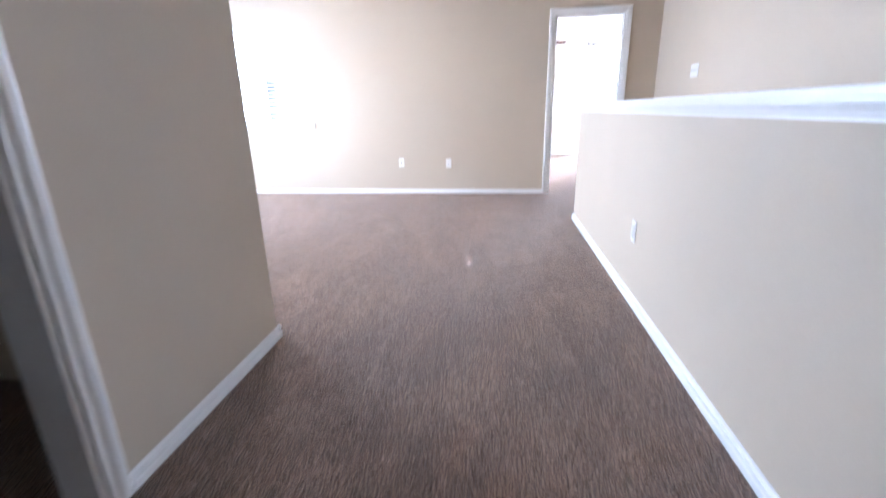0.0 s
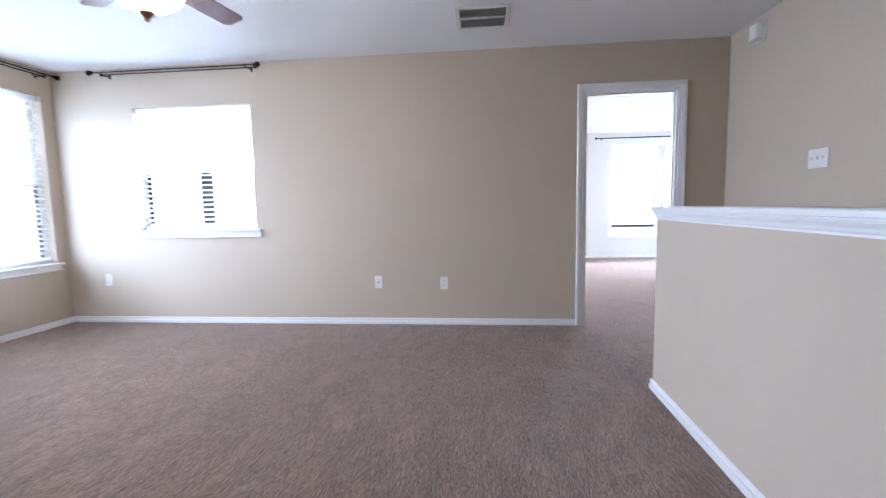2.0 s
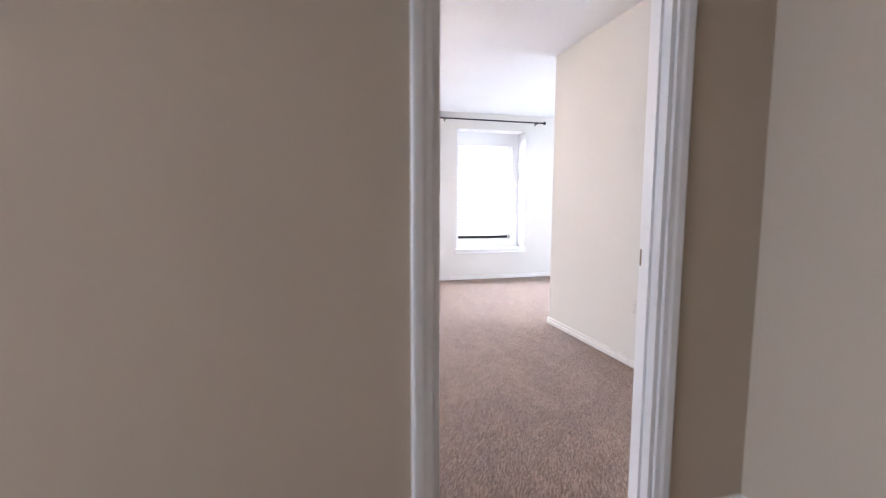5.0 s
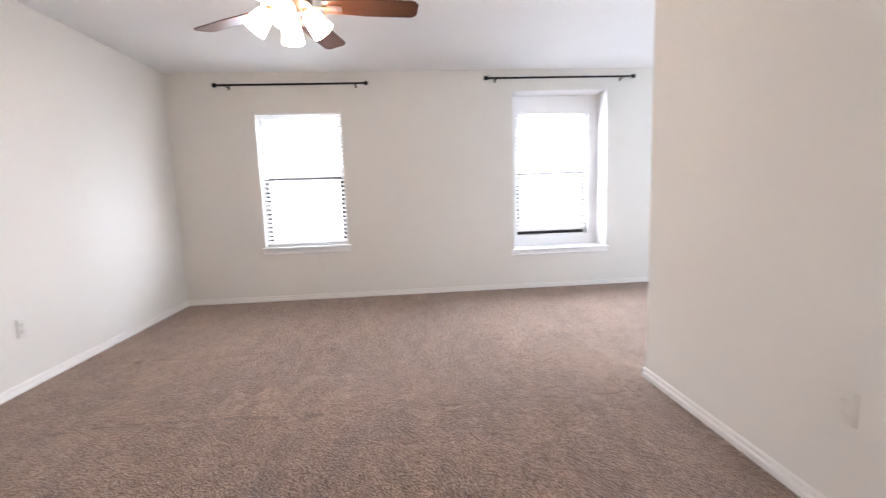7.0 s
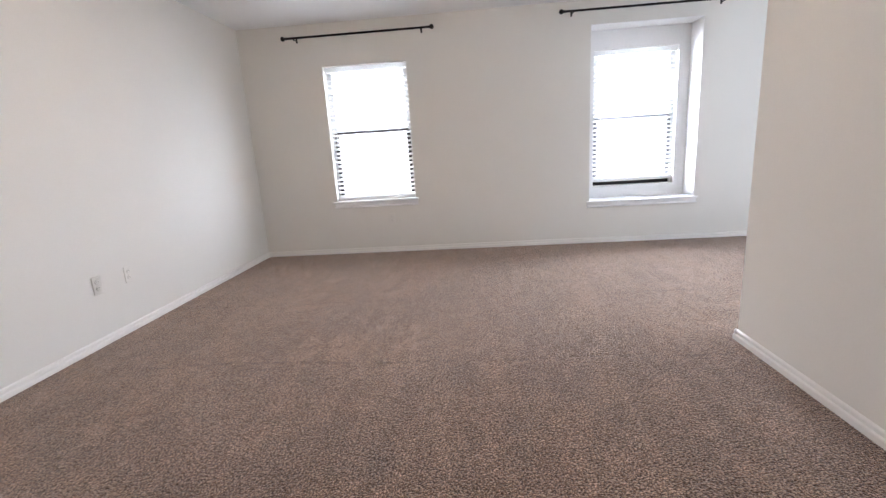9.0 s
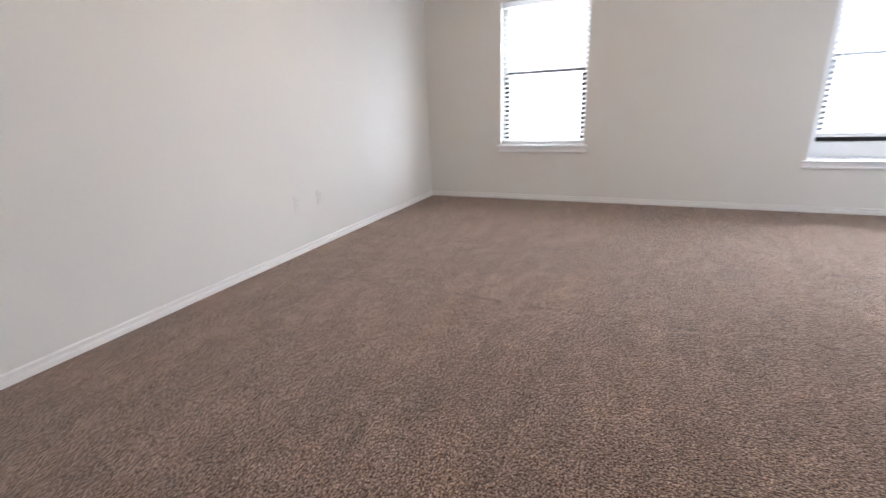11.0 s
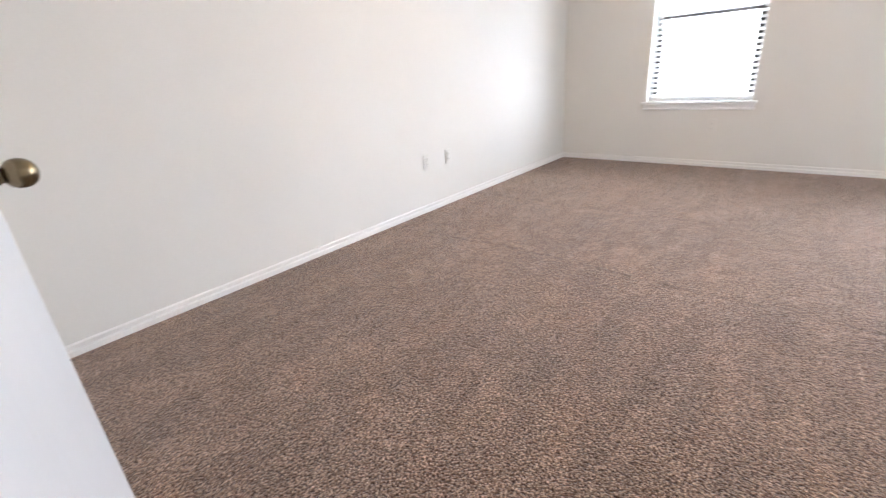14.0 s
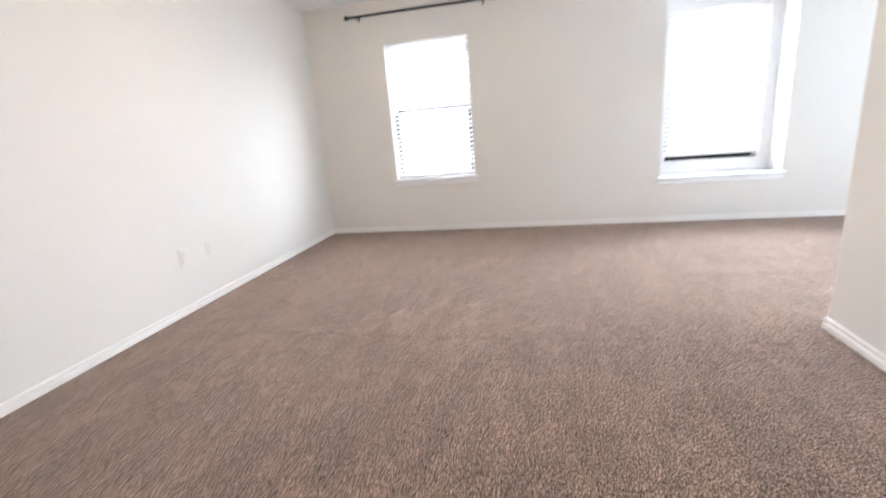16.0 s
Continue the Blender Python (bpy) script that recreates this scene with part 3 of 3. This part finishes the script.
blind(Matrix.Translation((LX - 0.062, WB[0], WB[2] + 0.012)) @ pose(0, 0, 0, 0, 0, 90), WB[1] - WB[0], WB[3] - WB[2] - 0.012, LOFT_TILT, 0.004, "wide white slatted blind lowered over the side window")


# added out of view, only to let the east daylight lamp in
window("unseen_window_5", Matrix.Translation((BED_RX + 0.105, 10.88, 0.582)) @ pose(0, 0, 0, 0, 0, -90), 1.9, 1.421, "unseen side window with white sill, added for its daylight", mullions=(0.95,), stool=(-0.105, 0.035, 0.012))


def curtain_rod(m, length, double, label):
    """A rod on brackets with ball finials; local x along it, y towards the room, z = 0 at the rod."""
    ob = thing("curtain_rod", m, label, "curtain rod", "curtain rods")
    front = 0.112 if double else 0.085
    for y, inset, r in ((0.112, 0.0, 0.0068), (0.036, 0.04, 0.0055)) if double else ((0.085, 0.0, 0.0105),):
        bm = bmesh.new()
        rod_between(bm, (0.05 + inset, y, 0), (length - 0.05 - inset, y, 0), r)
        part("rod", bm, M_ROD, ob, smooth=True)
    for x, s, y, k in [(0.05, -1, front, 1), (length - 0.05, 1, front, 1)] + ([(0.09, -1, 0.036, 0.6), (length - 0.09, 1, 0.036, 0.6)] if double else []):
        bm = bmesh.new()
        turned(bm, [(r * k, h * k) for r, h in ((0.0085, 0), (0.014, 0.004), (0.014, 0.010), (0.008, 0.016), (0.012, 0.022), (0.021, 0.03), (0.0245, 0.042), (0.021, 0.054), (0.010, 0.063), (0.003, 0.065))],
               Matrix.Translation((x, y, 0)) @ pose(0, 0, 0, 0, 90 * s, 0), 20)
        part("finial", bm, M_ROD, ob, smooth=True)
    for x in (0.12, length - 0.12):
        bm = bmesh.new()
        box(bm, x - 0.009, x + 0.009, 0, 0.004, -0.03, 0.012, 0.001, 1)
        rod_between(bm, (x, 0.003, -0.014), (x, front + 0.003, -0.014), 0.005, 10)
        rod_between(bm, (x, front, -0.022), (x, front, -0.006), 0.005, 8)
        part("bracket", bm, M_ROD, ob)
    return ob


curtain_rod(Matrix.Translation((1.50, FAR_Y, 2.282)) @ pose(0, 0, 0, 0, 0, 180), 1.54, False, "black iron curtain rod with ball finials above a window")
curtain_rod(Matrix.Translation((4.40, FAR_Y, 2.315)) @ pose(0, 0, 0, 0, 0, 180), 1.65, False, "black iron curtain rod with ball finials above the recessed window")
curtain_rod(Matrix.Translation((-1.36, LOFT_Y, 2.365)) @ pose(0, 0, 0, 0, 0, 180), 1.64, True, "double black iron curtain rod above the loft window")
curtain_rod(Matrix.Translation((LX, 6.35, 2.36)) @ pose(0, 0, 0, 0, 0, -90), 2.2, True, "double black iron curtain rod above the side window")


# ---- bedroom door ----
def knob_profile():
    return [(0.0325, 0), (0.0325, 0.003), (0.031, 0.005), (0.026, 0.0065), (0.019, 0.009), (0.0145, 0.013), (0.0125, 0.017), (0.0135, 0.0185), (0.0135, 0.021), (0.0115, 0.023),
            (0.0115, 0.026), (0.015, 0.029), (0.019, 0.033), (0.0218, 0.039), (0.0226, 0.045), (0.0220, 0.052), (0.0198, 0.058), (0.0155, 0.0635), (0.010, 0.067), (0.005, 0.0685), (0.001, 0.069)]


DOOR_SWING = 169.5
door = thing("bedroom_door", Matrix.Translation((DOOR_L + 0.020, BED_Y + 0.014, 0)) @ pose(0, 0, 0, 0, 0, DOOR_SWING), "white flush bedroom door standing wide open against the wall", "door")
LEAF = DOOR_R - DOOR_L - 2 * JAMB - 0.006
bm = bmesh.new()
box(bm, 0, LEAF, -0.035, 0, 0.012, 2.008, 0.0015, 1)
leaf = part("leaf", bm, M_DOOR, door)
for side, m in ((1, Matrix.Translation((LEAF - 0.057, -0.035, 0.941)) @ pose(0, 0, 0, 90, 0, 0)), (-1, Matrix.Translation((LEAF - 0.057, 0, 0.941)) @ pose(0, 0, 0, -90, 0, 0))):
    bm = bmesh.new()
    turned(bm, knob_profile(), m, 36)
    part("knob", bm, M_BRASS, door, "aged brass door knob", smooth=True)
bm = bmesh.new()
box(bm, LEAF - 0.0005, LEAF + 0.0012, -0.030, -0.005, 0.912, 0.970)
part("latch_plate", bm, M_STRIKE, door)
for z in (0.2, 1.0, 1.8):
    bm = bmesh.new()
    rod_between(bm, (-0.004, 0.004, z - 0.045), (-0.004, 0.004, z + 0.045), 0.006, 12)
    box(bm, -0.003, 0.0, -0.03, 0.0, z - 0.045, z + 0.045)
    part("hinge", bm, M_TRIM, door)


# ---- wall plates, detectors, vent ----
def wall_plate(name, m, w, label, category, kind, group="", mat=None, slot=None):
    """Local x along the wall, y out into the room, z up from the plate's centre."""
    mat, slot = mat or M_PLASTIC, slot or M_SLOT
    ob = thing(name, m, label, category, group)
    bm = bmesh.new()
    box(bm, -w / 2, w / 2, 0, 0.006, -0.058, 0.058, 0.003, 2)
    plate = part("plate", bm, mat, ob)
    if kind == "outlet":
        for z in (-0.02, 0.02):
            bm = bmesh.new()
            turned(bm, [(0.016, 0), (0.016, 0.0085), (0.0145, 0.0095)], Matrix.Translation((0, 0, z)) @ pose(0, 0, 0, -90, 0, 0), 20)
            face = part("socket", bm, mat, ob)
            bm = bmesh.new()
            for x in (-0.006, 0.006):
                box(bm, x - 0.0011, x + 0.0011, 0.009, 0.0102, z - 0.001, z + 0.007)
            box(bm, -0.002, 0.002, 0.009, 0.0102, z - 0.010, z - 0.006)
            part("slots", bm, slot, face)
    elif kind == "jack":
        bm = bmesh.new()
        turned(bm, [(0.006, 0), (0.006, 0.012), (0.004, 0.014)], pose(0, 0.004, 0, -90, 0, 0), 16)
        part("coax_jack", bm, M_STRIKE, ob)
    else:
        for i in (-1, 0, 1):
            bm = bmesh.new()
            box(bm, i * 0.046 - 0.005, i * 0.046 + 0.005, 0.005, 0.017, -0.004, 0.012, 0.0015, 1)
            part("toggle", bm, mat, ob)
    for z in ((0,) if kind == "outlet" else (-0.042, 0.042)):
        bm = bmesh.new()
        turned(bm, [(0.003, 0), (0.003, 0.007), (0.002, 0.0075)], Matrix.Translation((0, 0, z)) @ pose(0, 0, 0, -90, 0, 0), 10)
        part("screw", bm, mat, ob)
    return ob


wall_plate("wall_outlet", pose(-0.366, LOFT_Y, 0.395, 0, 0, 180), 0.07, "white jack plate low on the tan wall", "outlet", "jack", "wall outlets")
wall_plate("wall_outlet", pose(0.244, LOFT_Y, 0.384, 0, 0, 180), 0.07, "white outlet plate low on the tan wall", "outlet", "outlet", "wall outlets")
wall_plate("wall_outlet", pose(-3.08, LOFT_Y, 0.42, 0, 0, 180), 0.07, "white outlet plate near the loft corner", "outlet", "outlet", "wall outlets")
wall_plate("wall_outlet", pose(hx(3.125), 3.125, 0.385, 0, 0, 90), 0.07, "white outlet plate on the half wall", "outlet", "outlet", "wall outlets")
wall_plate("wall_switch", pose(RX, 5.327, 1.332, 0, 0, 90), 0.163, "white three-gang switch plate", "switch", "switch")
wall_plate("wall_outlet", pose(BED_L, 9.088, 0.386, 0, 0, -90), 0.07, "cream outlet plate on the long wall", "outlet", "outlet", "wall outlets", M_CREAM, M_SLOTPALE)
wall_plate("wall_outlet", pose(BED_L, 9.348, 0.386, 0, 0, -90), 0.07, "cream plate on the long wall", "outlet", "outlet", "wall outlets", M_CREAM, M_SLOTPALE)
wall_plate("wall_outlet", pose(0.917, FAR_Y, 0.377, 0, 0, 180), 0.07, "cream outlet plate under the window", "outlet", "outlet", "wall outlets", M_CREAM, M_SLOTPALE)
wall_plate("wall_outlet", pose(BED_RW, 7.708, 0.402, 0, 0, 90), 0.07, "white outlet plate beside the doorway", "outlet", "outlet", "wall outlets", M_CREAM, M_SLOTPALE)

chime = thing("door_chime", pose(RX, 5.965, 2.305, 0, 0, 90), "white plastic alarm box high on the wall", "alarm box")
bm = bmesh.new()
box(bm, -0.058, 0.058, 0, 0.012, -0.066, 0.066, 0.003, 2)
part("mount", bm, M_PLASTIC, chime)
bm = bmesh.new()
sweep(bm, [[(-0.052, y0, -0.060), (0.052, y0, -0.060), (0.052, y0, 0.060), (-0.052, y0, 0.060)] if i == 0 else
           [(-0.044, y0, -0.052), (0.044, y0, -0.052), (0.044, y0, 0.050), (-0.044, y0, 0.050)] for i, y0 in enumerate((0.012, 0.066))])
bmesh.ops.bevel(bm, geom=list(bm.edges), offset=0.004, segments=2, affect="EDGES", profile=0.5)
part("housing", bm, M_PLASTIC, chime, smooth=True)


def detector(x, y, label):
    ob = thing("smoke_detector", pose(x, y, CEIL), label, "smoke detector", "ceiling detectors")
    bm = bmesh.new()
    turned(bm, [(0.068, 0), (0.068, -0.012), (0.06, -0.03), (0.045, -0.036), (0.002, -0.037)], steps=32)
    part("body", bm, M_PLASTIC, ob, smooth=True)
    bm = bmesh.new()
    for i in range(8):
        a = 2 * math.pi * i / 8
        m = Matrix.Rotation(a, 4, "Z")
        bmesh.ops.create_cube(bm, size=1, matrix=m @ Matrix.Translation((0.0635, 0, -0.022)) @ Matrix.Diagonal((0.008, 0.028, 0.006, 1)))
    part("vent_slot", bm, M_SLOT, ob)


detector(1.769, 5.497, "white round smoke detector on the ceiling")
detector(2.062, 5.495, "white round alarm on the ceiling")

vent = thing("ceiling_vent", pose(0.622, 5.715, CEIL), "white louvred air vent in the ceiling", "vent")
bm = bmesh.new()
VX, VY = 0.175, 0.175
for s in (-1, 1):
    box(bm, s * VX - 0.015, s * VX + 0.015, -VY - 0.015, VY + 0.015, -0.010, 0, 0.002, 1)
    box(bm, -VX + 0.015, VX - 0.015, s * VY - 0.015, s * VY + 0.015, -0.010, 0, 0.002, 1)
box(bm, -VX + 0.015, VX - 0.015, -0.008, 0.008, -0.009, 0)
part("frame", bm, M_VENT, vent)
# near-black sheet standing in for the shade inside the duct
bm = bmesh.new()
box(bm, -VX + 0.015, VX - 0.015, -VY + 0.015, VY - 0.015, -0.002, -0.0005)
part("duct_shade", bm, M_SLOT, vent)
bm = bmesh.new()
box(bm, -VX + 0.016, VX - 0.016, -0.0007, 0.0007, -0.008, 0.008)
me = mesh_of("louvre", bm, M_VENT)
for i in range(16):
    y = -VY + 0.026 + i * (2 * VY - 0.052) / 15
    if abs(y) > 0.012:
        s = new("louvre", me)
        s.parent = vent
        s.matrix_basis = pose(0, y, -0.007, -62, 0, 0)


# ---- ceiling fans ----
def blade_mesh(length, width):
    bm = bmesh.new()
    outline = []
    for t in (0, 0.1, 0.2, 0.3, 0.45, 0.6, 0.75, 0.88, 0.93, 0.965, 1.0):
        w = width * (0.36 + 0.14 * min(1, t * 2.2)) * (1 if t < 0.94 else 0.9 if t < 0.97 else 0.62)
        outline.append((t * length, w))
    pts = [(x, w) for x, w in outline] + [(x, -w) for x, w in reversed(outline)]
    top = [bm.verts.new((x, y, 0.003)) for x, y in pts]
    low = [bm.verts.new((x, y, -0.003)) for x, y in pts]
    bm.faces.new(top)
    bm.faces.new(list(reversed(low)))
    for i in range(len(pts)):
        j = (i + 1) % len(pts)
        bm.faces.new((top[i], low[i], low[j], top[j]))
    bmesh.ops.recalc_face_normals(bm, faces=bm.faces)
    return bm


def fan(x, y, zb, turn, radius, bowl, label):
    """zb: the height of the blades below the ceiling."""
    lower = ((0.10, 0.022), (0.06, 0.03), (0.05, 0.06), (0.058, 0.075), (0.002, 0.08)) if bowl else ((0.10, 0.014), (0.06, 0.018), (0.045, 0.024), (0.045, 0.032), (0.002, 0.038))
    ob = thing("ceiling_fan", pose(x, y, CEIL), label, "ceiling fan")
    bm = bmesh.new()
    turned(bm, [(0.072, 0), (0.072, -0.012), (0.06, -0.045), (0.03, -0.06), (0.014, -0.062), (0.014, -zb + 0.09), (0.05, -zb + 0.085), (0.105, -zb + 0.065), (0.118, -zb + 0.035),
                (0.118, -zb - 0.005)] + [(r, -zb - d) for r, d in lower], steps=36)
    part("motor_housing", bm, M_FANMETAL, ob, smooth=True)
    bme = mesh_of("blade", blade_mesh(radius - 0.17, 0.135), M_BLADE)
    bm = bmesh.new()
    box(bm, 0.09, 0.24, -0.014, 0.014, -0.010, -0.004, 0.002, 1)
    box(bm, 0.19, 0.26, -0.035, 0.035, -0.009, -0.005, 0.002, 1)
    arm = mesh_of("blade_arm", bm, M_FANMETAL)
    for i in range(5):
        a = turn + 72 * i
        s = new("blade_arm", arm)
        s.parent = ob
        s.matrix_basis = pose(0, 0, -zb, 0, 0, a)
        b = new("blade", bme)
        b.parent = ob
        b.matrix_basis = pose(0, 0, -zb, 0, 0, a) @ Matrix.Translation((0.17, 0, 0.001)) @ pose(0, 0, 0, -11, 0, 0)
    if bowl:
        bm = bmesh.new()
        turned(bm, [(0.06, -zb - 0.06), (0.11, -zb - 0.063), (0.160, -zb - 0.070), (0.165, -zb - 0.080), (0.148, -zb - 0.12), (0.10, -zb - 0.155), (0.045, -zb - 0.172), (0.012, -zb - 0.178)], steps=36)
        part("bowl_shade", bm, M_BOWL, ob, "lit frosted glass bowl", smooth=True)
        bm = bmesh.new()
        turned(bm, [(0.014, -zb - 0.176), (0.034, -zb - 0.182), (0.036, -zb - 0.190), (0.022, -zb - 0.205), (0.014, -zb - 0.215), (0.012, -zb - 0.225), (0.003, -zb - 0.232)], steps=20)
        part("finial", bm, M_FANMETAL, ob, smooth=True)
    else:
        for i in range(4):
            a = radians(turn + 20 + 90 * i)
            m = Matrix.Translation((0.075 * math.cos(a), 0.075 * math.sin(a), -zb - 0.004)) @ Matrix.Rotation(a, 4, "Z") @ pose(0, 0, 0, 0, -38, 0)
            bm = bmesh.new()
            turned(bm, [(0.016, 0.02), (0.018, -0.03), (0.014, -0.035)], m, 16)
            holder = part("lamp_holder", bm, M_FANMETAL, ob, smooth=True)
            bm = bmesh.new()
            turned(bm, [(0.020, -0.026), (0.036, -0.040), (0.046, -0.070), (0.051, -0.108), (0.058, -0.145), (0.054, -0.145), (0.047, -0.108), (0.041, -0.075), (0.016, -0.036)], m, 24)
            part("glass_shade", bm, M_SHADE, holder, "lit frosted glass shade", smooth=True)
    return ob


fan(-0.984, 4.479, 0.195, 8, 0.62, True, "bronze ceiling fan with a lit glass bowl")
fan(1.316, 8.81, 0.375, 76.6, 0.635, False, "cherry ceiling fan with lit glass shades")


# ---- a snag in the bedroom carpet ----
snag = thing("yarn_loop", pose(-0.088, 9.655, 0.002, 0, 0, 30), "small dark loop of yarn pulled from the carpet", "yarn loop")
bm = bmesh.new()
ring = []
for i in range(16):
    a = radians(300 * i / 15)
    ring.append(Vector((0.017 * math.cos(a), 0.010 * math.sin(a), 0.002 + 0.006 * math.sin(a / 2))))
for q0, q1 in zip(ring, ring[1:]):
    rod_between(bm, q0, q1, 0.002, 8)
part("yarn", bm, M_YARN, snag)
